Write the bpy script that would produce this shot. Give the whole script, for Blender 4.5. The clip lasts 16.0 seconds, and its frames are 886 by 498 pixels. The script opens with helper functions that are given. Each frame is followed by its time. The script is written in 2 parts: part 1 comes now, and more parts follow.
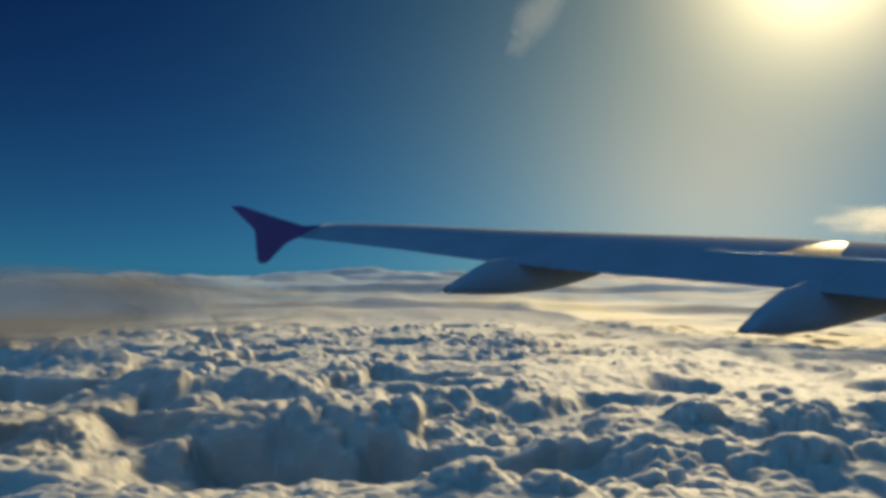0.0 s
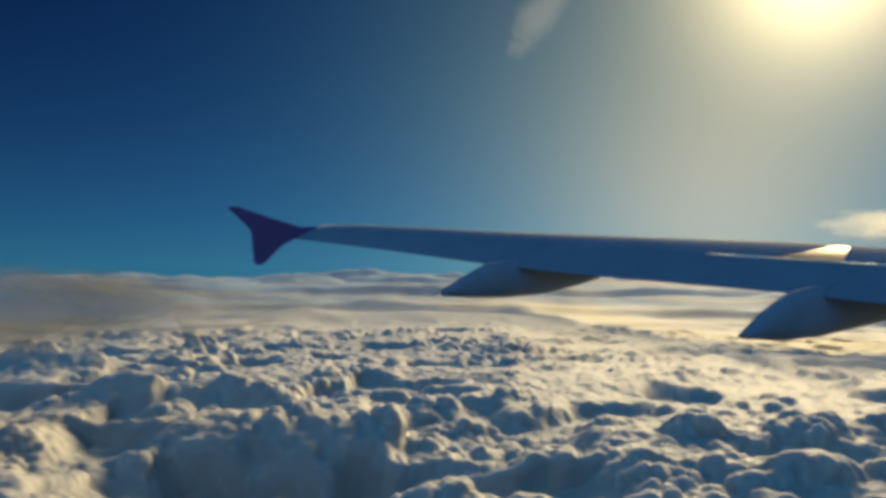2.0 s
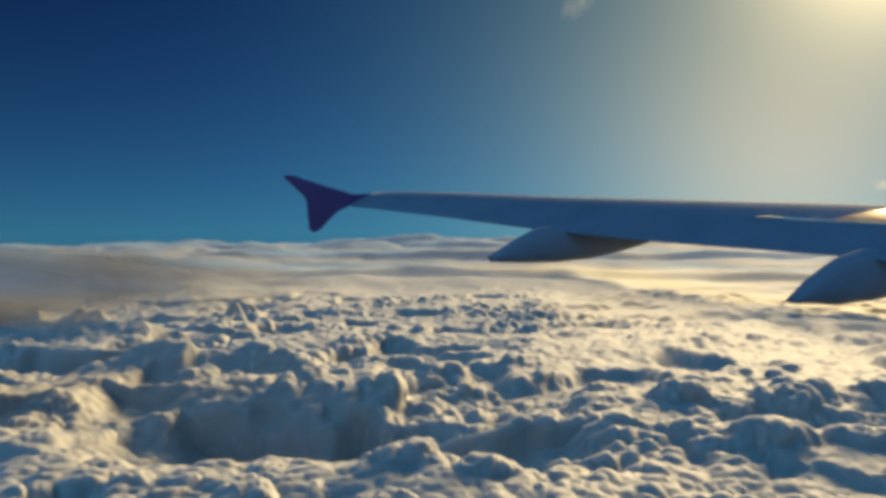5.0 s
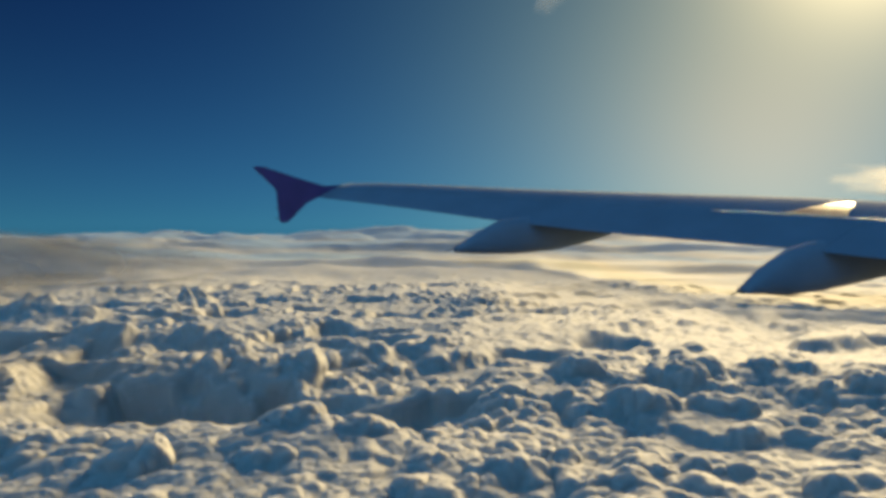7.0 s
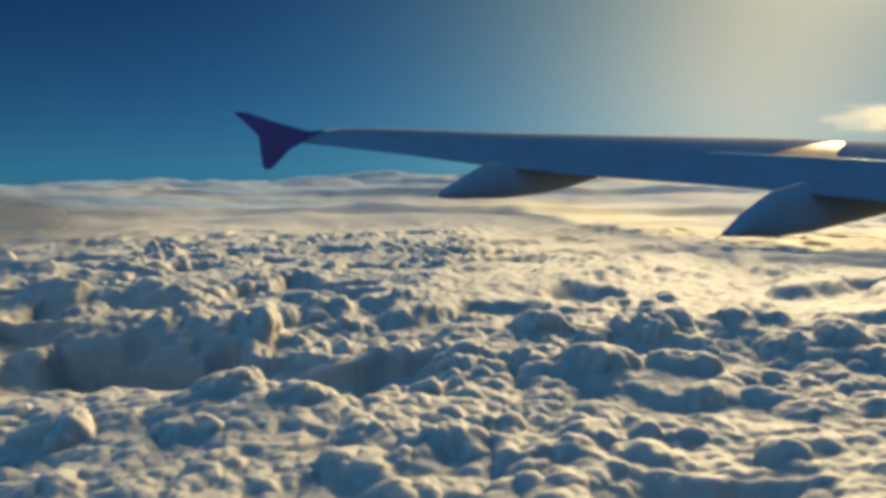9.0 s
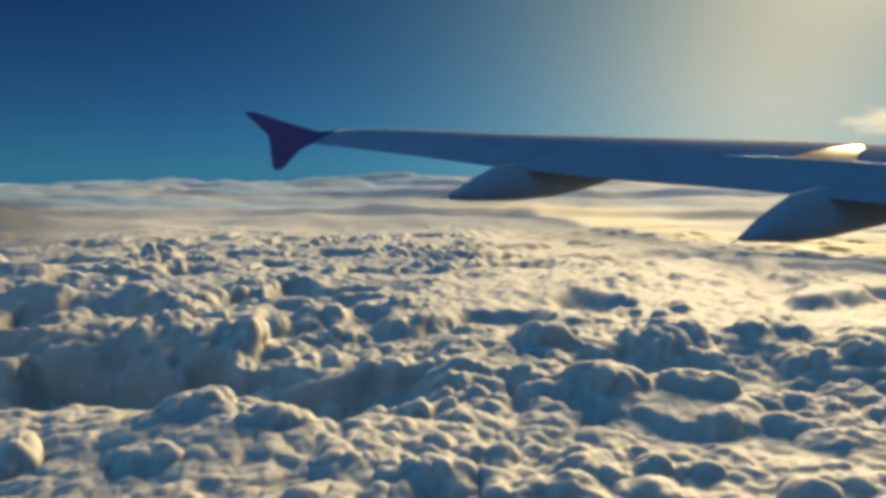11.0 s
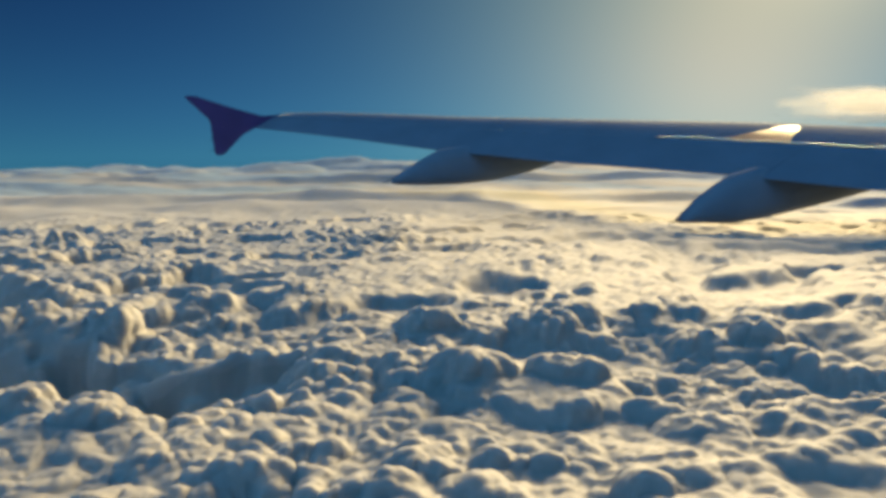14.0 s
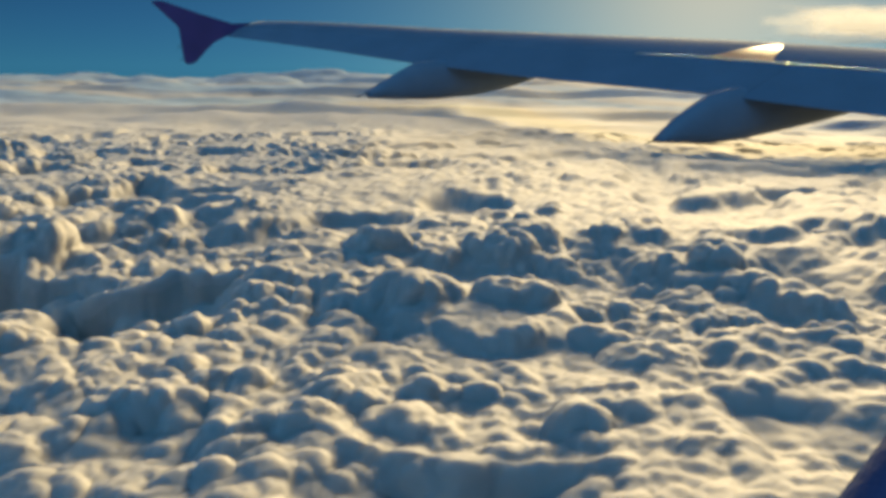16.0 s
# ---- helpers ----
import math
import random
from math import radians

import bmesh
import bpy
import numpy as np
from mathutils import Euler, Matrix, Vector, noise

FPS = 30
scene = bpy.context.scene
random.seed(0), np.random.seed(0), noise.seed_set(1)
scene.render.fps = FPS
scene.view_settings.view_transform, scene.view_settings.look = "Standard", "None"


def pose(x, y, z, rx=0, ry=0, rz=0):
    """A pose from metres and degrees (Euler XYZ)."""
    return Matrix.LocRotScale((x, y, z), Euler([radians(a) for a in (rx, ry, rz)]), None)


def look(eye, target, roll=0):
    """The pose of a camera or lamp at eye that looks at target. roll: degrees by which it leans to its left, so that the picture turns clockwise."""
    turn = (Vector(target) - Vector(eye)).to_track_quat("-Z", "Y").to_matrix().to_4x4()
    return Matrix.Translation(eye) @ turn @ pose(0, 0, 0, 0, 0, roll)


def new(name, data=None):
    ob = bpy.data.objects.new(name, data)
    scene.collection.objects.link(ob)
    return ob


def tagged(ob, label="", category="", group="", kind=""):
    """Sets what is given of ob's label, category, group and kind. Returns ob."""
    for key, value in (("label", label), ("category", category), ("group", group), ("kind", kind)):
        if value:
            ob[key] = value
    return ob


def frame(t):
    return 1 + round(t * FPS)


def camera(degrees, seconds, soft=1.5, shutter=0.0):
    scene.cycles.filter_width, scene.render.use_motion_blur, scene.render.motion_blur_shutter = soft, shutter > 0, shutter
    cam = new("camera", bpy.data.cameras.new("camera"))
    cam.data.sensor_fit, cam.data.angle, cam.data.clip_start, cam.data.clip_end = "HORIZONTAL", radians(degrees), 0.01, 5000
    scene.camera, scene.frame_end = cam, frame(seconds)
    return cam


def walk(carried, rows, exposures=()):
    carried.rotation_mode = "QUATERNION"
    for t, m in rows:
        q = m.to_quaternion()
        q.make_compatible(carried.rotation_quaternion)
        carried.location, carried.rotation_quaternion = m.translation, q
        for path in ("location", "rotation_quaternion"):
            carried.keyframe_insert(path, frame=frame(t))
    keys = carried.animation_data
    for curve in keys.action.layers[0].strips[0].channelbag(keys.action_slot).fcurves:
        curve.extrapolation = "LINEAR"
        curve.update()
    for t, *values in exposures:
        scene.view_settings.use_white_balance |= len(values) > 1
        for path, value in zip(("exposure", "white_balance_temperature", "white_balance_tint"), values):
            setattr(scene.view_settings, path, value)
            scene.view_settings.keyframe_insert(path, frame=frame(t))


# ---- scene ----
cam = camera(58.0, 16.0, soft=4.1)
CLOUD = 0.3  # metres of the deck for each unit in which its heads are laid out
DROP = 1.8  # the first eye's height over the mean cloud tops, in the same units
EYE = CLOUD * DROP
# seconds, x, y, z from the first eye, yaw, pitch, roll
ROWS = [
    (0.0, 0.0000, 0.0000, 0.0000, 0.380, 1.097, -0.023),
    (0.5, 0.0284, 0.0566, 0.0119, 0.021, 0.825, -0.018),
    (1.0, 0.0452, 0.0980, 0.0084, -0.512, 0.866, -0.037),
    (1.5, 0.0460, 0.1333, 0.0014, -0.734, 1.039, -0.288),
    (2.0, 0.0528, 0.1544, 0.0001, 0.442, 1.272, -0.345),
    (2.5, 0.0652, 0.1586, 0.0055, 2.439, 1.329, -0.443),
    (3.0, 0.0896, 0.1474, 0.0161, 4.394, 0.904, -0.375),
    (3.5, 0.1183, 0.1340, 0.0325, 5.375, -0.283, -0.277),
    (4.0, 0.1583, 0.1169, 0.0449, 5.474, -1.156, 0.102),
    (6.5, 0.4884, -0.1762, 0.0294, 3.772, -1.566, -0.020),
    (7.0, 0.5366, -0.1828, 0.0210, 3.502, -1.889, -0.043),
    (7.5, 0.5737, -0.1518, 0.0150, 3.325, -2.438, 0.196),
    (8.0, 0.6050, -0.1147, 0.0161, 3.191, -3.311, 0.329),
    (8.5, 0.6358, -0.0822, 0.0292, 3.077, -4.563, 0.482),
    (9.0, 0.6571, -0.0483, 0.0442, 2.950, -5.927, 0.618),
    (11.3, 0.7206, 0.1476, 0.0434, 4.058, -5.750, 0.235),
    (11.5, 0.7366, 0.1526, 0.0434, 4.038, -5.070, 0.135),
    (12.0, 0.7797, 0.1661, 0.0429, 3.893, -4.461, 0.247),
    (12.5, 0.8235, 0.1864, 0.0443, 3.528, -4.661, 0.486),
    (13.0, 0.8661, 0.2132, 0.0424, 2.900, -5.219, 0.624),
    (13.5, 0.9089, 0.2367, 0.0328, 2.074, -5.986, 0.650),
    (14.0, 0.9487, 0.2557, 0.0216, 1.027, -6.903, 0.691),
    (14.5, 0.9832, 0.2702, 0.0162, -0.205, -8.132, 0.652),
    (15.0, 1.0090, 0.2867, 0.0145, -1.159, -9.431, 0.414),
    (15.5, 1.0219, 0.3230, 0.0159, -0.935, -10.692, -0.092),
    (16.0, 1.0335, 0.3727, 0.0055, -0.238, -12.852, -0.398),
]
walk(cam, [(t, pose(x, y, z + EYE, 90 + pitch, roll, yaw)) for t, x, y, z, yaw, pitch, roll in ROWS],
     [(0.0, 0.89, 7100, 10), (2.0, 0.85, 7200, 11), (4.0, 1.02, 7600, 13), (7.0, 1.05, 7500, 11), (12.5, 1.1, 7600, 12), (16.0, 1.08, 7600, 12)])

# ---- world, sun, exposure ----
SUN_ELEV, SUN_AZ = 17.0, 23.5  # degrees over the horizon, and to the right of +y
se, sa = radians(SUN_ELEV), radians(SUN_AZ)
SUN_DIR = Vector((math.cos(se) * math.sin(sa), math.cos(se) * math.cos(sa), math.sin(se)))
scene.view_settings.exposure = 0.85


def build_world():
    world = bpy.data.worlds.new("sky")
    scene.world = world
    world.use_nodes = True
    nt = world.node_tree
    nt.nodes.clear()
    N, L = nt.nodes.new, nt.links.new

    def math_node(op, a, b=None, clamp=False):
        n = N("ShaderNodeMath")
        n.operation, n.use_clamp = op, clamp
        for i, v in enumerate((a, b)):
            if v is None:
                continue
            if isinstance(v, (int, float)):
                n.inputs[i].default_value = v
            else:
                L(v, n.inputs[i])
        return n.outputs[0]

    def tint(fac, rgb):
        n = N("ShaderNodeVectorMath")
        n.operation = "SCALE"
        n.inputs[0].default_value = rgb
        L(fac, n.inputs["Scale"])
        return n.outputs[0]

    def add(a, b):
        n = N("ShaderNodeVectorMath")
        n.operation = "ADD"
        L(a, n.inputs[0]), L(b, n.inputs[1])
        return n.outputs[0]

    tc = N("ShaderNodeTexCoord")
    nrm = N("ShaderNodeVectorMath")
    nrm.operation = "NORMALIZE"
    L(tc.outputs["Generated"], nrm.inputs[0])
    sep = N("ShaderNodeSeparateXYZ")
    L(nrm.outputs[0], sep.inputs[0])
    up = math_node("MAXIMUM", sep.outputs["Z"], 0.0)
    dot = N("ShaderNodeVectorMath")
    dot.operation = "DOT_PRODUCT"
    L(nrm.outputs[0], dot.inputs[0])
    dot.inputs[1].default_value = (0.394, 0.851, 0.347)  # the brightest haze, just under the sun
    ang = math_node("ARCCOSINE", math_node("MINIMUM", dot.outputs["Value"], 0.99999))
    haze = N("ShaderNodeVectorMath")
    haze.operation = "DOT_PRODUCT"
    L(nrm.outputs[0], haze.inputs[0])
    haze.inputs[1].default_value = (0.315, 0.945, 0.078)  # the middle of the bright haze, a little nearer to +y
    wide = math_node("ARCCOSINE", math_node("MINIMUM", haze.outputs["Value"], 0.99999))
    wide = math_node("SQRT", math_node("ADD", math_node("MULTIPLY", wide, wide), 0.025))
    # clear deep sky, paler towards the horizon
    sky = N("ShaderNodeTexSky")
    sky.sky_type, sky.sun_disc = "NISHITA", False
    sky.sun_elevation, sky.sun_rotation = se, sa
    sky.altitude, sky.air_density, sky.dust_density, sky.ozone_density = 3000, 1.0, 0.3, 2.0
    skym = N("ShaderNodeVectorMath")
    skym.operation = "MULTIPLY"
    L(sky.outputs[0], skym.inputs[0])
    skym.inputs[1].default_value = (0.0001, 0.0007, 0.0067)
    low = math_node("EXPONENT", math_node("MULTIPLY", up, -8.3))
    col = add(skym.outputs[0], tint(low, (0.009, 0.066, 0.093)))
    # hazy brightness round the sun, wider for blue than for red
    for src, rate, rgb in ((wide, 9.7, (1.02, 0, 0)), (wide, 6.0, (0, 0.55, 0)), (wide, 3.6, (0, 0, 0.215)), (ang, 17.0, (2.4, 2.0, 1.1))):
        col = add(col, tint(math_node("EXPONENT", math_node("MULTIPLY", src, -rate)), rgb))
    # the sky overhead and opposite the sun is a fuller blue
    high = math_node("SMOOTH_MIN", math_node("MULTIPLY", math_node("MAXIMUM", math_node("SUBTRACT", ang, 1.08), 0.0), 1.4), 1.0)
    col = add(col, tint(math_node("MULTIPLY", high, up), (0.1, 0.45, 0.92)))
    bg = N("ShaderNodeBackground")
    bg.inputs["Strength"].default_value = 1.0
    L(col, bg.inputs["Color"])
    out = N("ShaderNodeOutputWorld")
    L(bg.outputs[0], out.inputs["Surface"])


build_world()
sun = new("sun", bpy.data.lights.new("sun", "SUN"))
sun.data.energy, sun.data.angle, sun.data.color = 5.0, radians(26), (1.0, 0.82, 0.48)
sun.matrix_world = look(SUN_DIR * 100, (0, 0, 0))


# ---- materials ----
def material(name, base, rough, metal=0.0, noise_scale=6.0, vary=0.12, bump=0.0, fine=40.0):
    m = bpy.data.materials.new(name)
    m.use_nodes = True
    nt = m.node_tree
    b = nt.nodes["Principled BSDF"]
    b.inputs["Roughness"].default_value, b.inputs["Metallic"].default_value = rough, metal
    tc = nt.nodes.new("ShaderNodeTexCoord")
    n1 = nt.nodes.new("ShaderNodeTexNoise")
    n1.inputs["Scale"].default_value, n1.inputs["Detail"].default_value = noise_scale, 6
    nt.links.new(tc.outputs["Object"], n1.inputs["Vector"])
    ramp = nt.nodes.new("ShaderNodeValToRGB")
    lo, hi = [c * (1 - vary) for c in base], [min(1, c * (1 + vary)) for c in base]
    ramp.color_ramp.elements[0].color, ramp.color_ramp.elements[1].color = (*lo, 1), (*hi, 1)
    ramp.color_ramp.elements[0].position, ramp.color_ramp.elements[1].position = 0.3, 0.7
    nt.links.new(n1.outputs["Fac"], ramp.inputs["Fac"])
    nt.links.new(ramp.outputs[0], b.inputs["Base Color"])
    if bump:
        n2 = nt.nodes.new("ShaderNodeTexNoise")
        n2.inputs["Scale"].default_value = fine
        nt.links.new(tc.outputs["Object"], n2.inputs["Vector"])
        bp = nt.nodes.new("ShaderNodeBump")
        bp.inputs["Strength"].default_value, bp.inputs["Distance"].default_value = bump, 0.01
        nt.links.new(n2.outputs["Fac"], bp.inputs["Height"])
        nt.links.new(bp.outputs[0], b.inputs["Normal"])
    return m


def cloud_material(name, white, rough, ior, flat_from):
    """White droplets, with a broad sheen at low angles towards whoever looks into the sun; far off, blue-grey streaks
    are mixed into the base colour.
    """
    m = material(name, (white, white, white), rough, noise_scale=5.0, vary=0.04)
    nt = m.node_tree
    N, L = nt.nodes.new, nt.links.new
    b = nt.nodes["Principled BSDF"]
    b.inputs["Subsurface Weight"].default_value = 1.0
    b.inputs["Subsurface Radius"].default_value = (1.0, 0.95, 0.9)
    b.inputs["Subsurface Scale"].default_value = 0.042
    tc, sep, ramp = N("ShaderNodeTexCoord"), N("ShaderNodeSeparateXYZ"), N("ShaderNodeMapRange")
    L(tc.outputs["Object"], sep.inputs[0])
    L(sep.outputs["Y"], ramp.inputs["Value"])
    for key, val in (("From Min", flat_from), ("From Max", 1.6 * flat_from), ("To Min", ior), ("To Max", 1.1)):
        ramp.inputs[key].default_value = val
    L(ramp.outputs["Result"], b.inputs["IOR"])
    # long thin streaks in the far layers
    mp, nz, thin, zone, mul, mix = N("ShaderNodeMapping"), N("ShaderNodeTexNoise"), N("ShaderNodeMapRange"), N("ShaderNodeMapRange"), N("ShaderNodeMath"), N("ShaderNodeMix")
    mp.inputs["Scale"].default_value = (0.07, 0.22, 0.2)
    mp.inputs["Rotation"].default_value = (0, 0, radians(-6))
    L(tc.outputs["Object"], mp.inputs[0])
    L(mp.outputs[0], nz.inputs["Vector"])
    nz.inputs["Scale"].default_value, nz.inputs["Detail"].default_value = 1.0, 5
    for node, val in ((thin, (0.4, 0.53, 0.0, 1.0)), (zone, (1.05 * flat_from, 1.4 * flat_from, 0.0, 0.9))):
        for key, v in zip(("From Min", "From Max", "To Min", "To Max"), val):
            node.inputs[key].default_value = v
    thin.interpolation_type = "SMOOTHSTEP"
    L(nz.outputs["Fac"], thin.inputs["Value"])
    L(sep.outputs["Y"], zone.inputs["Value"])
    mul.operation = "MULTIPLY"
    L(thin.outputs["Result"], mul.inputs[0]), L(zone.outputs["Result"], mul.inputs[1])
    mix.data_type = "RGBA"
    white_out = b.inputs["Base Color"].links[0].from_socket
    L(mul.outputs[0], mix.inputs["Factor"]), L(white_out, mix.inputs["A"])
    mix.inputs["B"].default_value = (0.13, 0.2, 0.27, 1)
    L(mix.outputs["Result"], b.inputs["Base Color"])
    return m


M_CLOUD = cloud_material("cloud", 0.22, 0.88, 2.1, 11.0)
M_PAINT = material("wing_grey_paint", (0.12, 0.165, 0.22), 0.9, 0.0, 1.5, 0.08)
M_PAINT.node_tree.nodes["Principled BSDF"].inputs["Specular IOR Level"].default_value = 0.12
M_FAIR = material("fairing_paint", (0.13, 0.175, 0.23), 0.8, 0.0, 2.0, 0.08)
M_RED = material("red_paint", (0.05, 0.028, 0.14), 0.7, 0.0, 3.0, 0.12)
# mirror-like metal, added only for the sun's glints on the painted wing
M_GLINT = material("glint_metal", (0.75, 0.7, 0.6), 0.28, 1.0)
M_DARK = material("dark_plastic", (0.02, 0.03, 0.05), 0.6)
M_TRIM = material("window_trim", (0.012, 0.04, 0.13), 0.6, 0.0, 20.0, 0.06, 0.1, 200.0)


# ---- mesh helpers ----
def grid_mesh(name, co, wrap=False):
    """A smooth mesh from an array rows x columns x 3, closed across the columns with wrap."""
    r, c = co.shape[:2]
    idx = np.arange(r * c).reshape(r, c)
    if wrap:
        idx = np.concatenate([idx, idx[:, :1]], 1)
    quads = np.stack([idx[:-1, :-1], idx[:-1, 1:], idx[1:, 1:], idx[1:, :-1]], -1).reshape(-1, 4)
    me = bpy.data.meshes.new(name)
    me.vertices.add(r * c)
    me.vertices.foreach_set("co", co.astype(np.float32).ravel())
    me.loops.add(quads.size)
    me.loops.foreach_set("vertex_index", quads.astype(np.int32).ravel())
    me.polygons.add(len(quads))
    me.polygons.foreach_set("loop_start", np.arange(0, quads.size, 4, dtype=np.int32))
    me.polygons.foreach_set("use_smooth", np.ones(len(quads), bool))
    me.update(calc_edges=True)
    return me


def part(name, bm, mat, parent, label="", smooth=False):
    me = bpy.data.meshes.new(name)
    bmesh.ops.recalc_face_normals(bm, faces=bm.faces)
    for fc in bm.faces:
        fc.smooth = smooth
    bm.to_mesh(me)
    bm.free()
    me.materials.append(mat)
    ob = new(name, me)
    if parent:
        ob.parent = parent
    return tagged(ob, label)


def loft(rings, cap=True):
    bm = bmesh.new()
    rows = [[bm.verts.new(p) for p in ring] for ring in rings]
    n = len(rows[0])
    for a, b in zip(rows, rows[1:]):
        for i in range(n):
            bm.faces.new((a[i], a[(i + 1) % n], b[(i + 1) % n], b[i]))
    if cap:
        bm.faces.new(rows[0][::-1])
        bm.faces.new(rows[-1])
    return bm


# ---- cloud deck ----
def rnd(i, j, k, seed):
    """Random numbers in 0..1 for whole cells."""
    h = (i.astype(np.int64) * 73856093) ^ (j.astype(np.int64) * 19349663) ^ (k.astype(np.int64) * 83492791) ^ (seed * 2654435761)
    h = (h ^ (h >> 13)) * 1274126177 & 0x7FFFFFFF
    h = (h ^ (h >> 16)) * 668265263 & 0x7FFFFFFF
    return ((h ^ (h >> 15)) & 0xFFFFFF) / float(0x1000000)


def swell(x, y, size, seed):
    """Smooth value noise in -1..1."""
    u, v = x / size, y / size
    i, j = np.floor(u), np.floor(v)
    a, b = u - i, v - j
    a, b = a * a * a * (a * (a * 6 - 15) + 10), b * b * b * (b * (b * 6 - 15) + 10)
    z = np.zeros_like(i)
    q = [rnd(i + di, j + dj, z, seed) for di, dj in ((0, 0), (1, 0), (0, 1), (1, 1))]
    return 2 * ((q[0] * (1 - a) + q[1] * a) * (1 - b) + (q[2] * (1 - a) + q[3] * a) * b) - 1


def domes(p, size, seed):
    """Packed round heads: height, in parts of size, of the highest head over each place."""
    u = p / size
    c = np.floor(u)
    best = np.zeros(p.shape[:-1])
    for dk in (-1, 0, 1):
        for di in (-1, 0, 1):
            for dj in (-1, 0, 1):
                i, j = c[..., 0] + di, c[..., 1] + dj
                k = c[..., 2] + dk
                dx = u[..., 0] - i - rnd(i, j, k, seed)
                dy = u[..., 1] - j - rnd(i, j, k, seed + 1)
                dz = u[..., 2] - k - rnd(i, j, k, seed + 2)
                d2 = dx * dx + dy * dy + dz * dz
                r = 0.45 + 0.5 * rnd(i, j, k, seed + 3)
                best += (r * np.sqrt(np.maximum(0.0, 1 - d2 / (r * r)))) ** 6
    return best ** (1 / 6)


def normals(co):
    a, b = np.gradient(co, axis=0), np.gradient(co, axis=1)
    n = np.cross(b, a)
    return n / (np.linalg.norm(n, axis=-1, keepdims=True) + 1e-12)


def smooth(g, n):
    for _ in range(n):
        for ax in (0, 1):
            g = (np.roll(g, 1, ax) + 2 * g + np.roll(g, -1, ax)) / 4
    return g


# broad forms of the deck: x, y, reach in x, reach in y, height
FORMS = [(-1.2, 9.6, 1.6, 0.5, 0.2), (-5.0, 63.0, 8.0, 6.0, 0.6), (-3.2, 6.2, 1.0, 0.6, 0.1), (0.6, 5.9, 1.2, 0.5, 0.16), (3.2, 8.6, 1.2, 0.7, -0.1), (8.0, 27.5, 4.0, 3.5, -0.15),
         (-3.6, 11.3, 2.2, 0.45, 0.36), (-4.8, 8.6, 1.3, 0.4, 0.15), (-7.0, 14.0, 2.5, 0.6, 0.42)]
# shaded gaps between the clouds: x, y, half width, half depth, depth
GAPS = [(-1.35, 8.1, 1.3, 0.9, 0.75), (0.6, 7.6, 0.5, 0.7, 0.6), (3.5, 4.45, 0.5, 0.3, 0.2), (5.35, 5.1, 0.42, 0.4, 0.1), (-3.5, 8.9, 0.5, 0.7, 0.25), (-6.2, 11.5, 1.6, 0.8, 0.4), (-5.2, 8.2, 0.8, 0.7, 0.25), (-4.0, 6.6, 0.7, 0.5, 0.2), (1.3, 7.9, 0.4, 0.5, 0.3)]
# single cloud heads: x, y at the near foot, half width, height
HEADS = [(2.82, 9.04, 0.32, 0.33), (4.06, 9.2, 0.36, 0.25), (5.79, 10.27, 0.3, 0.19), (6.22, 8.74, 0.24, 0.26), (3.17, 7.05, 0.37, 0.25), (2.72, 7.14, 0.2, 0.18), (4.09, 7.16, 0.32, 0.2),
         (4.74, 7.27, 0.36, 0.2), (5.17, 7.38, 0.2, 0.14), (2.03, 7.45, 0.24, 0.25), (1.75, 6.66, 0.25, 0.2), (-0.32, 9.2, 0.24, 0.14), (-2.26, 10.76, 0.46, 0.2), (-5.11, 16.66, 0.55, 0.26),
         (0.46, 9.91, 0.28, 0.15), (1.44, 10.51, 0.22, 0.12), (1.73, 16.91, 0.75, 0.28), (0.24, 5.84, 0.34, 0.2), (0.8, 5.78, 0.25, 0.22), (2.19, 5.37, 0.25, 0.14), (1.92, 5.03, 0.26, 0.15),
         (0.12, 5.09, 0.23, 0.15), (1.38, 5.35, 0.19, 0.1), (2.45, 4.94, 0.2, 0.11), (4.84, 6.07, 0.27, 0.15), (3.47, 4.5, 0.2, 0.1), (1.41, 4.63, 0.28, 0.13), (-0.87, 5.07, 0.29, 0.2),
         (4.03, 6.34, 0.2, 0.15), (4.67, 6.46, 0.22, 0.14), (2.91, 5.32, 0.26, 0.1), (3.33, 5.48, 0.2, 0.1), (4.22, 5.05, 0.18, 0.13)]


def step(a, b, v):
    k = np.clip((v - a) / (b - a), 0, 1)
    return k * k * (3 - 2 * k)


def heads(x, y, size, seed, share):
    """Scattered steep heads; share: how many of the cells bear one."""
    u, v = x / size, y / size
    ci, cj = np.floor(u), np.floor(v)
    best = np.zeros_like(x)
    k = np.zeros_like(x)
    for di in (-1, 0, 1):
        for dj in (-1, 0, 1):
            i, j = ci + di, cj + dj
            dx, dy = u - i - rnd(i, j, k, seed), v - j - rnd(i, j, k, seed + 1)
            r = 0.28 + 0.42 * rnd(i, j, k, seed + 2)
            bulge = r * np.maximum(0.0, 1 - (dx * dx + dy * dy) / (r * r)) ** 0.75
            best += np.where(rnd(i, j, k, seed + 3) < share, bulge, 0.0) ** 5
    return best ** 0.2 * size


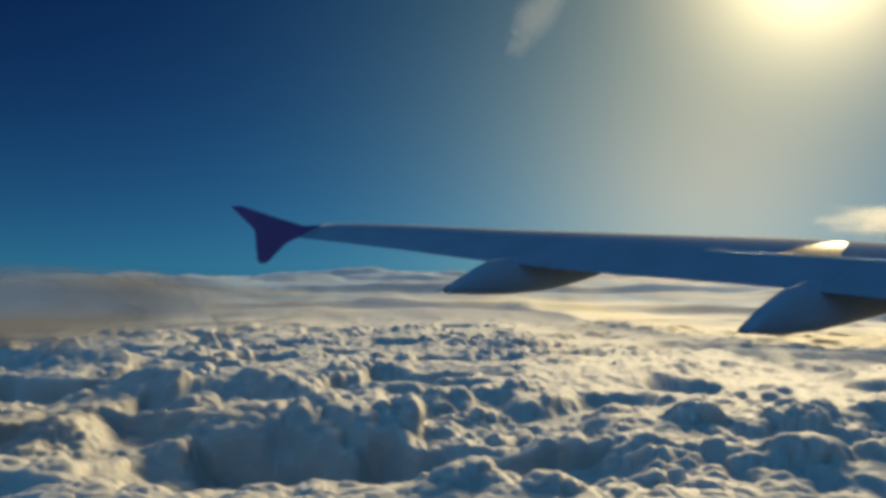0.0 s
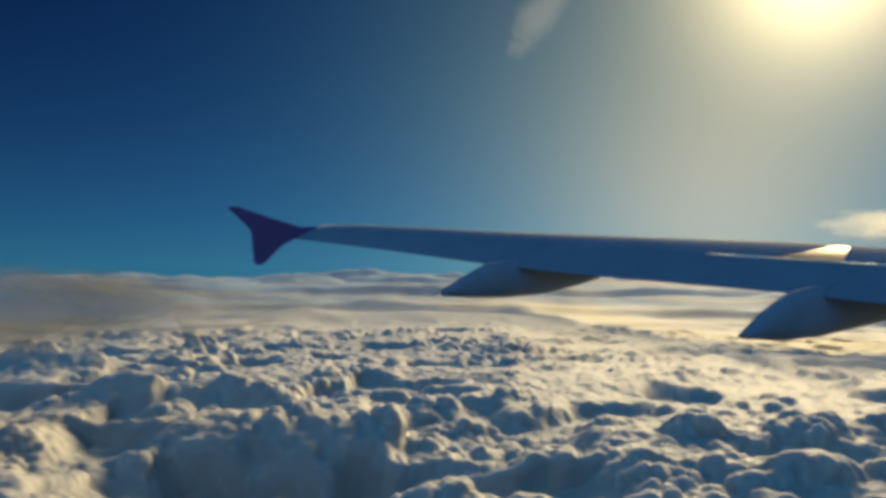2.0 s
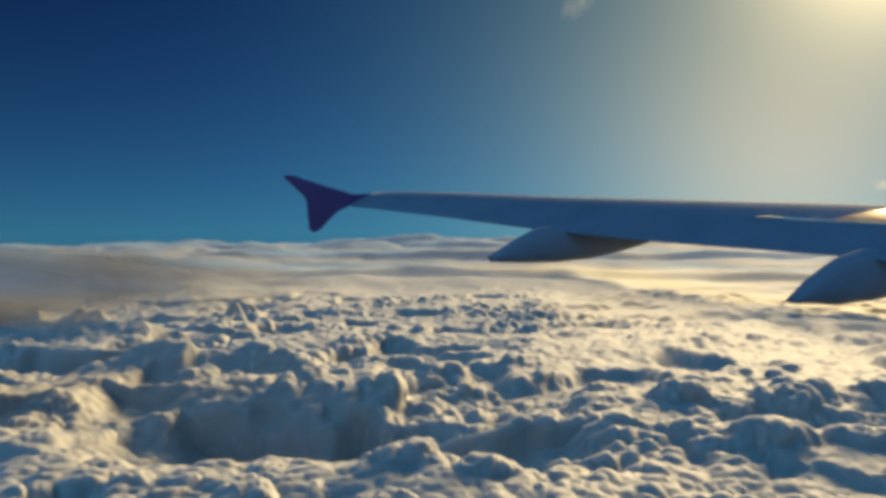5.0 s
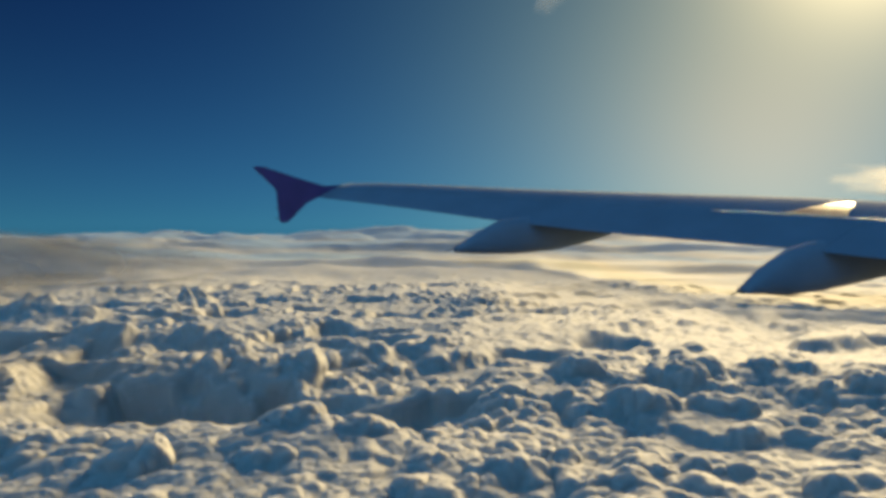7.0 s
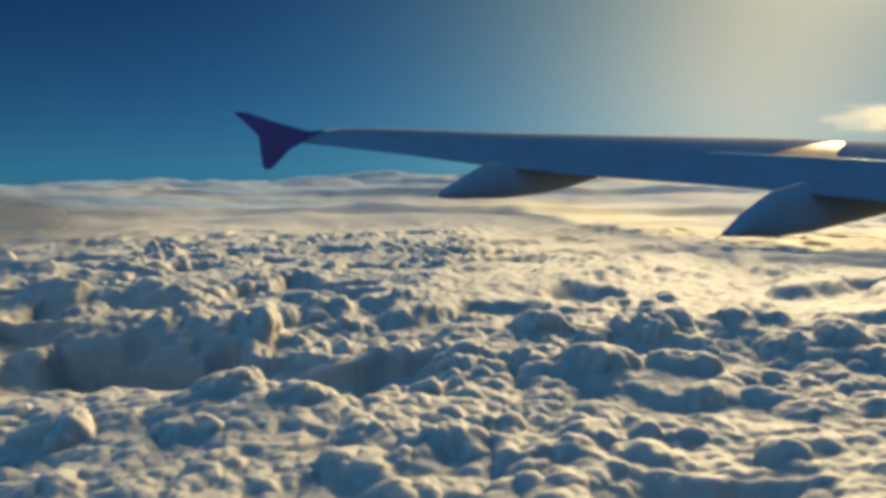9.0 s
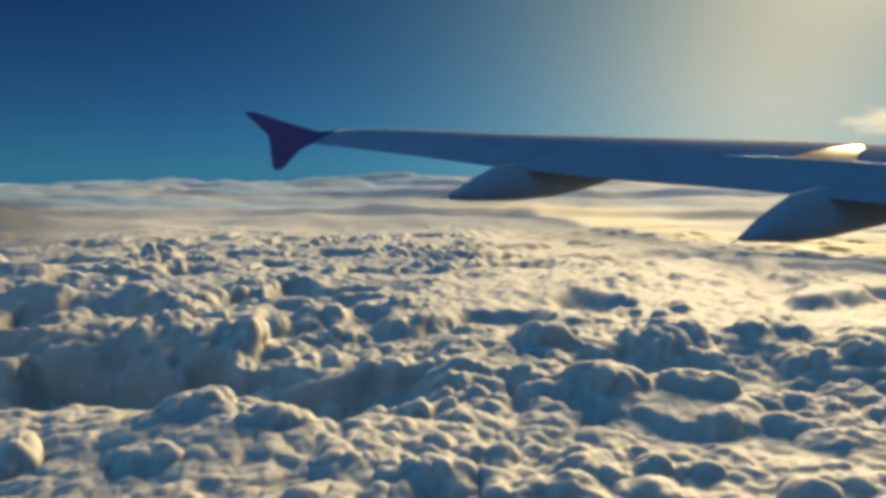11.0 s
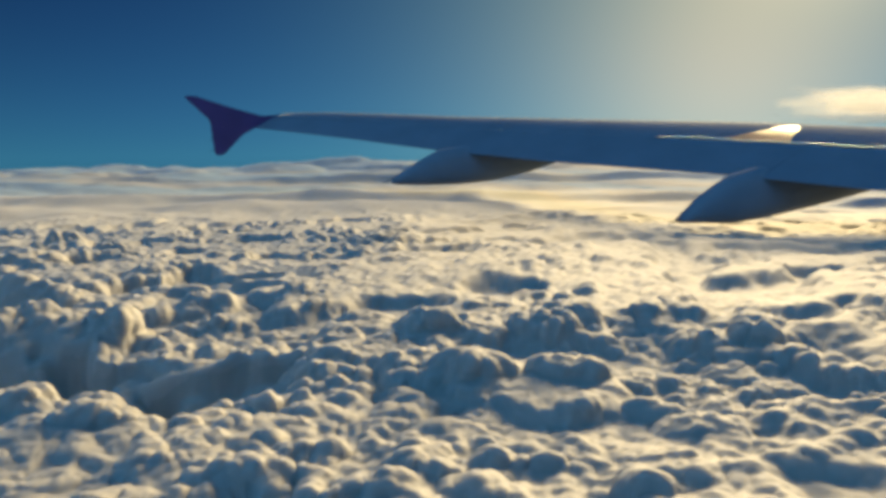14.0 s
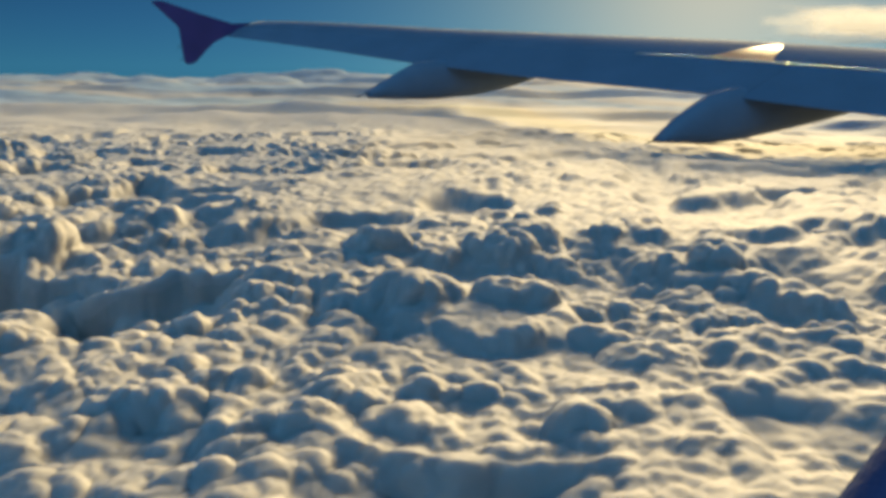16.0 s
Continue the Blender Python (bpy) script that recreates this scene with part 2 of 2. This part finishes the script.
def build_deck():
    az = np.concatenate([np.linspace(-40, 42, 1180), np.linspace(42, 320, 140)[1:-1]])
    ra = np.concatenate([np.linspace(0.02, 3.0, 24)[:-1], np.geomspace(3.0, 30, 800), np.geomspace(30, 80, 110)[1:], np.geomspace(80, 1500, 40)[1:]])
    A, R = np.meshgrid(np.radians(az), ra)
    x, y = 1.7 + R * np.sin(A), 0.2 + R * np.cos(A)
    z = 0.1 * swell(x, y, 2.8, 3) + 0.05 * swell(x, y, 1.0, 4)
    for fx, fy, sx, sy, hgt in FORMS:
        z += hgt * np.exp(-(((x - fx) / sx) ** 2 + ((y - fy) / sy) ** 2))
    calm, lean = np.zeros_like(x), np.zeros_like(x)
    for gx, gy, hx, hy, deep in GAPS:
        u = np.maximum(np.abs((x - gx) / hx) + 0.3 * swell(x, y, 0.6, 61) + 0.08 * swell(x, y, 0.25, 64), 0)
        v = (y - gy) / hy + 0.2 * swell(x, y, 0.35, 62) - 0.35 * swell(x, y, 1.0, 63)
        g = np.exp(-(u ** 3)) * step(-2.2, -0.2, v) * (1 - step(0.55, 1.0, v))
        z -= deep * g
        lean = np.maximum(lean, 0.45 * deep * np.exp(-(u ** 3)) * step(0.3, 1.0, v) * (1 - step(1.1, 4.0, v)))  # the far wall leans over the gap
        calm = np.maximum(calm, np.exp(-(u ** 3)) * step(-0.9, 0.0, v) * (1 - step(0.9, 1.3, v)))
    inboard = step(4.0, 20.0, np.degrees(np.arctan2(x, np.maximum(y, 0.01)))) * (y > 0)
    far = step(21.0, 29.0, R)
    near = (1 - 0.97 * far) * (0.7 + 0.3 * step(5.0, 8.5, R)) * (1 - 0.45 * inboard * step(14.0, 20.0, R))
    # clumps of heads, with smooth cloud between
    clump = step(-0.3, 0.3, swell(x, y, 1.4, 101) + 0.6 * swell(x, y, 0.6, 102))
    clump = np.maximum(clump, 0.7 * (1 - step(5.0, 6.5, y)))
    # shaded pockets between the clumps
    broad = 0.3 + 0.7 * step(5.5, 8.5, R)  # the nearest cloud lies in lower, smaller rolls
    z -= 0.2 * broad * step(0.1, 0.6, swell(x, y, 1.2, 111) + 0.55 * swell(x, y, 0.55, 112)) * near * (1 - calm)
    # heads, large to small
    wx = x + 0.08 * swell(x, y, 0.3, 71) + 0.03 * swell(x, y, 0.11, 73)
    wy = y + 0.08 * swell(x, y, 0.3, 72) + 0.03 * swell(x, y, 0.11, 74)
    roll = wx - 0.35 * (wx - 3.0) * (1 - step(4.5, 6.5, y))  # the nearest heads run together into low rolls
    up = np.zeros_like(x)
    for hx, hy, hw, hgt in HEADS:
        d2 = ((wx - hx) / (1.15 * hw)) ** 2 + ((wy - hy - 0.7 * hw) / (0.9 * hw)) ** 2
        up = np.maximum(up, 0.68 * hgt * np.maximum(0, 1 - d2) ** 0.75)
    for size, seed, share, tall in ((0.5, 81, 0.6, 0.22), (0.23, 82, 0.85, 0.36), (0.12, 87, 0.95, 0.2)):
        up = up + tall * (broad if size > 0.4 else 1) * heads(roll, wy, size, seed, share) * near * (1 - 0.6 * calm) * (0.45 + 0.65 * clump) * np.clip(0.85 + 0.5 * swell(x, y, 1.7, seed + 9), 0.1, 1.3)
    z += up
    # smooth layers that rise to the horizon's crest and fall away behind it
    rise = step(26.0, 66.0, R)
    layers = 0.2 * swell(x * 0.2, y, 5.0, 21) + 0.14 * swell(x * 0.15, y, 2.2, 22) + 0.035 * swell(x * 0.2, y, 0.9, 23) + 0.05 * swell(x * 0.4, y, 1.5, 24)
    Rw = R + 2.5 * swell(x * 0.15, y, 6.0, 26) + 0.6 * swell(x * 0.4, y, 1.5, 27)
    layers += 0.22 * (step(29.0, 30.6, Rw) - step(31.0, 38.0, Rw)) + 0.3 * (step(41.0, 43.5, Rw) - step(44.0, 56.0, Rw))  # low steps from layer to layer
    crest_tops = heads(x + 0.8 * swell(x, y, 2.0, 132), y, 5.0, 131, 0.75) + 0.8 * heads(x, y, 1.9, 133, 0.8)  # billows along the crest
    z += (0.13 * crest_tops - 0.38) * step(48.0, 58.0, R) * (1 - inboard)
    z += 0.95 * rise + layers * step(23.0, 30.0, R)
    z -= np.clip(R - 75, 0, None) ** 1.5 * 0.004
    co = np.stack([x, y - lean - 0.3 * up, z], -1)  # the heads lean away from the sun
    patch = (0.5 + 0.5 * np.clip(up / 0.1, 0, 1)) * (0.7 + 0.3 * clump) * (1 - 0.5 * calm) * near
    fine = 1 - 0.6 * step(8.0, 16.0, R)
    for size, amp, seed in ((0.22, 0.5, 29), (0.115, 0.65, 31), (0.06, 0.45, 41)):
        n = normals(co)
        bent = co + np.stack([swell(x + 3, y, size * 1.3, seed + 7), swell(x, y + 5, size * 1.3, seed + 8), 0 * x], -1) * (0.45 * size)
        co = co + n * (amp * size * (domes(bent, size, seed) - 0.35) * patch * (fine if size < 0.07 else 1))[..., None]
    co[2:-2] = smooth(co, 2)[2:-2]
    # into metres; far off, and sooner beneath the wing's root, the deck lies lower and wider
    co -= (0, 0, DROP)
    co *= (CLOUD * (1 + 0.95 * inboard * step(10.0, 21.0, R) + 0.6 * (1 - inboard) * step(20.0, 42.0, R)))[..., None]
    return co + (0, 0, EYE)


co = build_deck()
me = grid_mesh("cloud_deck", co, wrap=True)
me.materials.append(M_CLOUD)
deck = tagged(new("ground", me), "billowing white cloud tops lit from behind by a low sun", "clouds", kind="structure")

# ---- the wing ----
wing = tagged(new("aircraft_wing"), "grey airliner wing with red wingtip fence in shade, over the clouds", "aircraft wing")


def along(x, pairs):
    return float(np.interp(x, [a for a, b in pairs], [b for a, b in pairs]))


AHEAD = Vector((0.9207, 0.3903, 0))  # the aircraft's way
TIP = Vector((-3.075, 16.3, EYE))  # the trailing edge at the tip
EDGE = Vector((0.7790, -0.6270, 0))  # along the trailing edge, from the tip towards the root
SEAM = 0.46  # where the rear panels meet the skin, from the trailing edge (0) to the crest (1)


def chord(k):
    return 1.4 + 0.21 * k


def te(k):
    """The trailing edge, k metres from the tip."""
    z = along(k, ((0, 0.56), (1.25, 0.44), (2.75, 0.29), (4.81, 0.06), (7.0, -0.13), (8.2, -0.205), (9.55, -0.295), (11.15, -0.445), (15.0, -0.76)))
    return TIP + EDGE * k + Vector((0, 0, z))


def crest(k):
    """The highest line of the upper skin, beside te(k)."""
    z = along(1.053 * k, ((0, 0.845), (0.85, 0.825), (2.5, 0.735), (4.2, 0.625), (6.35, 0.515), (7.7, 0.445), (9.0, 0.38), (10.3, 0.29), (15.0, 0.0)))
    return TIP + EDGE * k + AHEAD * (0.5 * chord(k)) + Vector((0, 0, z))


def skin(k, u, lift=0.0):
    """A place on the upper surface: u = 0 at the trailing edge, 1 at the crest."""
    a, b = te(k), crest(k)
    p = a.lerp(b, u)
    p.z = a.z + (b.z - a.z) * (1 - (1 - u) ** 1.7) + lift
    return p


def wing_skin():
    rings = []
    for k in np.linspace(0, 15.0, 61):
        a, b, c = te(k), crest(k), chord(k)
        ring = [skin(k, SEAM + (1 - SEAM) * i / 8) for i in range(9)]
        for w, drop in ((0.7, 0.02), (0.88, 0.07), (0.97, 0.14), (1.0, 0.2), (0.96, 0.26), (0.8, 0.34)):
            p = TIP + EDGE * k + AHEAD * (w * c)
            p.z = b.z - drop * (0.5 + 0.5 * c / 1.4)
            ring.append(p)
        p = a.lerp(b, SEAM)
        p.z = a.z + 0.02
        ring.append(p)
        rings.append(ring)
    return part("wing_skin", loft(rings), M_PAINT, wing, smooth=True)


def rear_panel(name, k0, k1, label=""):
    rings = []
    for k in np.linspace(k0, k1, 14):
        a, b = te(k), crest(k)
        ring = [a - Vector((0, 0, 0.015))] + [skin(k, (SEAM - 0.008) * i / 6, -0.004) for i in range(7)]
        p = a.lerp(b, SEAM - 0.008)
        p.z = a.z + 0.01
        ring += [p, a.lerp(b, 0.15) + Vector((0, 0, a.z - a.lerp(b, 0.15).z - 0.02))]
        rings.append(ring)
    return part(name, loft(rings), M_PAINT, wing, label, smooth=False)


wing_skin()
rear_panel("tip_edge", 0.0, 1.19)
rear_panel("aileron", 1.2, 4.3)
rear_panel("flap", 4.31, 9.9)
rear_panel("flap", 9.91, 15.0)


def static_wick(at, parent, length=0.2):
    bm = bmesh.new()
    bmesh.ops.create_cone(bm, cap_ends=True, segments=6, radius1=0.008, radius2=0.004, depth=length,
                          matrix=Matrix.Translation(at - AHEAD * length * 0.4 - Vector((0, 0, 0.03))) @ (-AHEAD - Vector((0, 0, 0.35))).to_track_quat("Z", "Y").to_matrix().to_4x4())
    part("static_wick", bm, M_DARK, parent)


def fairing(x, y, length, z_top, z_keel):
    """A boat-shaped flap fairing from its blunt aft end at x, y to its front under the wing."""
    rings = []
    side = Vector((-AHEAD.y, AHEAD.x, 0))
    for i in range(29):
        d = length * i / 28
        keel, top = EYE + along(d, z_keel), EYE + along(d, z_top)
        top = max(top, keel + 0.02)
        w = 0.2 * math.sin(math.pi * (0.1 + 0.86 * d / length)) ** 0.6
        mid, half = (top + keel) / 2, (top - keel) / 2
        base = Vector((x, y, 0)) + AHEAD * d
        rings.append([base + side * (w * math.cos(a)) + Vector((0, 0, mid + half * (abs(math.sin(a)) ** 0.8) * (1 if math.sin(a) > 0 else -1)))
                      for a in [j * math.tau / 20 for j in range(20)]])
    fair = part("flap_fairing", loft(rings), M_FAIR, wing, smooth=True)
    static_wick(Vector((x, y, EYE + z_top[0][1] - 0.02)), fair)
    return fair


fairing(-0.04, 12.6, 3.15, ((0, -0.355), (0.35, -0.145), (0.75, 0.065), (1.2, 0.12), (3.15, 0.08)),
        ((0, -0.462), (0.5, -0.487), (1.1, -0.486), (1.74, -0.439), (2.4, -0.304), (3.05, -0.115), (3.15, -0.08)))
fairing(3.6, 9.8, 3.3, ((0, -0.78), (0.27, -0.545), (0.68, -0.305), (1.1, -0.2), (3.3, -0.25)),
        ((0, -0.85), (0.64, -0.882), (1.16, -0.857), (2.07, -0.72), (3.14, -0.54), (3.3, -0.5)))


def fence():
    """The arrow-shaped plate at the wing's tip: metres aft of the trailing edge, and height."""
    outline = [(-0.72, 0.83), (-0.12, 0.775), (0.43, 0.935), (0.88, 1.075), (1.12, 1.155), (1.25, 1.16), (1.33, 1.14), (1.1, 0.92), (0.9, 0.745), (0.85, 0.66), (0.83, 0.3), (0.8, 0.06), (0.76, 0.015), (0.65, 0.02), (0.58, 0.07), (0.42, 0.245), (0.25, 0.43), (0.0, 0.56), (-0.7, 0.6)]
    bm = bmesh.new()
    sides = []
    for d in (-0.03, 0.03):
        across = Vector((-AHEAD.y, AHEAD.x, 0)) * d
        sides.append([bm.verts.new(TIP - AHEAD * k + across + Vector((0, 0, z))) for k, z in outline])
    n = len(outline)
    bm.faces.new(sides[0])
    bm.faces.new(sides[1][::-1])
    for i in range(n):
        bm.faces.new((sides[0][i], sides[1][i], sides[1][(i + 1) % n], sides[0][(i + 1) % n]))
    bmesh.ops.bevel(bm, geom=bm.edges[:], offset=0.01, segments=1, affect="EDGES")
    plate = part("wingtip_fence", bm, M_RED, wing, "red painted wingtip fence")
    for k, z in ((0.83, 0.36), (0.81, 0.14)):
        static_wick(TIP - AHEAD * k + Vector((0, 0, z)), plate, 0.09)
    return plate


fence()


# a mirror-like patch added on the painted skin to hold the sun's glint
def sun_glint_patch(k0, k1):
    n, m = 24, 8
    grid = np.array([[skin(k0 + (k1 - k0) * i / n, SEAM + 0.01 + (0.36 * math.sin(math.pi * i / n) ** 1.5 + 0.01) * j / m, 0.006) for i in range(n + 1)] for j in range(m + 1)])
    me = grid_mesh("glint_patch", grid)
    me.materials.append(M_GLINT)
    ob = new("glint_patch", me)
    ob.parent = wing
    return tagged(ob, "mirror-like patch added on the wing for the sun's glint")


# the rear panels' seam, with mirror-like metal added to give its sunlit line
def seam_glint(k0, k1):
    rings = []
    for k in np.linspace(k0, k1, 30):
        p = skin(k, SEAM)
        rings.append([p + AHEAD * (0.02 * math.cos(a)) + Vector((0, 0, 0.011 * math.sin(a))) for a in [j * math.tau / 10 for j in range(10)]])
    return part("glint_strip", loft(rings), M_GLINT, wing, "mirror-like strip added along the rear panels' seam for its glint", smooth=True)


sun_glint_patch(8.85, 9.65)
seam_glint(7.9, 12.2)


# ---- loose clouds ----
def cloud_body(name, centre, size, seed, label, mat, rows=90, cols=220, lump=0.3, grain=0.5, wobble=0.35):
    """A flattened cloud, lumpy above and flat below, of half lengths size round centre."""
    th, ph = np.meshgrid(np.linspace(0.02, math.pi - 0.02, rows), np.linspace(0, math.tau, cols, endpoint=False), indexing="ij")
    d = np.stack([np.cos(th), np.sin(th) * np.cos(ph), np.sin(th) * np.sin(ph)], -1)
    sz = np.array(size)
    reach = 1 + wobble * swell(d[..., 0] * 2 + seed, d[..., 1] * 2 + d[..., 2], 0.6, seed)
    co = d * sz * reach[..., None]
    co[..., 2] = np.where(co[..., 2] < 0, co[..., 2] * 0.7, co[..., 2])
    n = d / sz
    n /= np.linalg.norm(n, axis=-1, keepdims=True)
    for k, a in ((1.0, 1.0), (0.4, 0.5)):
        co = co + n * (lump * a * (domes(co * (0.6, 1, 1) + 7 * seed, grain * k, seed + 5) - 0.4) * grain)[..., None]
    me = grid_mesh(name, co, wrap=True)
    me.materials.append(mat)
    ob = new(name, me)
    ob.location = centre
    return tagged(ob, label, "cloud", kind="")


def veil_material(name, half_x, half_z, dense, scale, glow=0.5, white=0.93):
    """Thin cloud that lets light through and thins out towards its rim."""
    m = bpy.data.materials.new(name)
    m.use_nodes = True
    nt = m.node_tree
    N, L = nt.nodes.new, nt.links.new
    nt.nodes.remove(nt.nodes["Principled BSDF"])
    tc = N("ShaderNodeTexCoord")
    sc = N("ShaderNodeVectorMath")
    sc.operation = "MULTIPLY"
    sc.inputs[1].default_value = (1 / half_x, 0, 1 / half_z)
    L(tc.outputs["Object"], sc.inputs[0])
    ln = N("ShaderNodeVectorMath")
    ln.operation = "LENGTH"
    L(sc.outputs[0], ln.inputs[0])
    st = N("ShaderNodeMapping")
    st.inputs["Scale"].default_value = (scale * 0.3, scale, scale)
    L(tc.outputs["Object"], st.inputs[0])
    nz = N("ShaderNodeTexNoise")
    nz.inputs["Scale"].default_value, nz.inputs["Detail"].default_value = 1.0, 5
    L(st.outputs[0], nz.inputs["Vector"])
    a = N("ShaderNodeMath")
    a.operation = "MULTIPLY_ADD"
    L(nz.outputs["Fac"], a.inputs[0])
    a.inputs[1].default_value, a.inputs[2].default_value = 1.1, 0.35
    b = N("ShaderNodeMath")
    b.operation = "SUBTRACT"
    L(a.outputs[0], b.inputs[0]), L(ln.outputs["Value"], b.inputs[1])
    r = N("ShaderNodeMapRange")
    r.interpolation_type = "SMOOTHSTEP"
    r.inputs["From Min"].default_value, r.inputs["From Max"].default_value = 0.0, 0.7
    r.inputs["To Max"].default_value = dense
    L(b.outputs[0], r.inputs["Value"])
    dif, tra, half, clear, mix = N("ShaderNodeBsdfDiffuse"), N("ShaderNodeBsdfTranslucent"), N("ShaderNodeMixShader"), N("ShaderNodeBsdfTransparent"), N("ShaderNodeMixShader")
    dif.inputs[0].default_value = tra.inputs[0].default_value = (white, white, white, 1)
    half.inputs[0].default_value = glow
    L(dif.outputs[0], half.inputs[1]), L(tra.outputs[0], half.inputs[2])
    L(r.outputs["Result"], mix.inputs[0])
    L(clear.outputs[0], mix.inputs[1]), L(half.outputs[0], mix.inputs[2])
    L(mix.outputs[0], nt.nodes["Material Output"].inputs["Surface"])
    return m


cloud_body("cloud_bank", (7.6, 12.9, EYE + 0.68), (2.1, 0.35, 0.42), 3, "cream-lit flat cloud bank above the horizon behind the wing",
           veil_material("thin_bank", 2.0, 0.4, 0.6, 4.5, 0.7, 0.62), lump=0.0, wobble=0.1)
cloud_body("cloud_veil", (-1.45, 2.5, EYE - 0.15), (1.15, 0.3, 0.17), 9, "grey-white smooth stratus veil drifting over the cloud tops",
           veil_material("thin_veil", 1.15, 0.17, 0.9, 4.2, 0.08, 0.33), lump=0.0, grain=0.15)


def haze_material(name, dense, scale, seed, reach):
    """Loose droplets round the heads: patchy, and clear in between."""
    m = bpy.data.materials.new(name)
    m.use_nodes = True
    nt = m.node_tree
    N, L = nt.nodes.new, nt.links.new
    nt.nodes.remove(nt.nodes["Principled BSDF"])
    tc, nz, r = N("ShaderNodeTexCoord"), N("ShaderNodeTexNoise"), N("ShaderNodeMapRange")
    mp = N("ShaderNodeMapping")
    mp.inputs["Location"].default_value = (seed, 2 * seed, 0)
    L(tc.outputs["Object"], mp.inputs[0])
    L(mp.outputs[0], nz.inputs["Vector"])
    nz.inputs["Scale"].default_value, nz.inputs["Detail"].default_value, nz.inputs["Roughness"].default_value = scale, 4, 0.5
    r.interpolation_type = "SMOOTHSTEP"
    for key, val in (("From Min", 0.35), ("From Max", 0.65), ("To Min", 0.55 * dense), ("To Max", dense)):
        r.inputs[key].default_value = val
    L(nz.outputs["Fac"], r.inputs["Value"])
    glo, tra, half, clear, mix = N("ShaderNodeBsdfGlossy"), N("ShaderNodeBsdfTranslucent"), N("ShaderNodeMixShader"), N("ShaderNodeBsdfTransparent"), N("ShaderNodeMixShader")
    # droplets send most light onwards, little back
    glo.inputs["Color"].default_value, glo.inputs["Roughness"].default_value = (0.75, 0.75, 0.75, 1), 0.68
    tra.inputs["Color"].default_value = (0.7, 0.7, 0.7, 1)
    half.inputs[0].default_value = 0.62
    sep, thin, mul = N("ShaderNodeSeparateXYZ"), N("ShaderNodeMapRange"), N("ShaderNodeMath")
    L(tc.outputs["Object"], sep.inputs[0])
    L(sep.outputs["Y"], thin.inputs["Value"])
    for key, val in (("From Min", 0.7 * reach), ("From Max", 0.93 * reach), ("To Min", 1.0), ("To Max", 0.0)):
        thin.inputs[key].default_value = val
    mul.operation = "MULTIPLY"
    L(r.outputs["Result"], mul.inputs[0]), L(thin.outputs["Result"], mul.inputs[1])
    L(glo.outputs[0], half.inputs[1]), L(tra.outputs[0], half.inputs[2])
    L(mul.outputs[0], mix.inputs[0])
    L(clear.outputs[0], mix.inputs[1]), L(half.outputs[0], mix.inputs[2])
    L(mix.outputs[0], nt.nodes["Material Output"].inputs["Surface"])
    return m


# the fuzz of loose droplets that softens the heads' outlines
for lift, rounds, dense, scale, seed, reach in ((0.003, 1, 0.15, 18.0, 3.0, 4.2),):
    rows = co[26:int(23 + 800 * math.log(reach / CLOUD / 3.0) / math.log(30 / 3.0)):2, 0:1180:2]
    soft_co = smooth(rows, rounds)[6:-6, 6:-6]
    soft_co = soft_co + normals(soft_co) * lift
    me = grid_mesh("cloud_fuzz", soft_co)
    me.materials.append(haze_material("fuzz", dense, scale, seed, reach))
    tagged(new("cloud_fuzz", me), "loose thin vapour clinging to the cloud tops", "cloud", kind="stuff")


# a thin veil added in the sky, standing in for glare on the window
glare = cloud_body("pane_glare", (3.1, 26.0, EYE + 8.4), (1.0, 0.2, 2.6), 17, "faint white veil added in the sky for glare on the window",
                  veil_material("thin_glare", 0.8, 2.3, 0.05, 0.9), lump=0.1)
glare.rotation_euler = (0, radians(34), 0)


# ---- the window's edge ----
def window_edge():
    """The rounded edge of the cabin window's surround, close to the camera at the end of its way."""
    inner = [(1.11, -0.44), (1.18, -0.29), (1.23, -0.195), (1.255, -0.153), (1.278, -0.115), (1.312, -0.05), (1.335, 0.03)]
    bm = bmesh.new()
    rows = []
    for depth, inset in ((0.0, 0.006), (0.004, 0.0), (0.03, -0.001), (0.036, 0.006)):
        rows.append([bm.verts.new((x + 0.006 + inset, 0.7 + depth, EYE + z)) for x, z in inner])
    back = [bm.verts.new((1.6, 0.7, EYE + z)) for x, z in inner]
    tail = [bm.verts.new((1.6, 0.736, EYE + z)) for x, z in inner]
    for a, b in zip([back] + rows, rows + [tail]):
        for i in range(len(inner) - 1):
            bm.faces.new((a[i], a[i + 1], b[i + 1], b[i]))
    ob = part("window_surround", bm, M_TRIM, None, smooth=True)
    return tagged(ob, "dark blue cabin window surround in shade", "window frame")


window_edge()
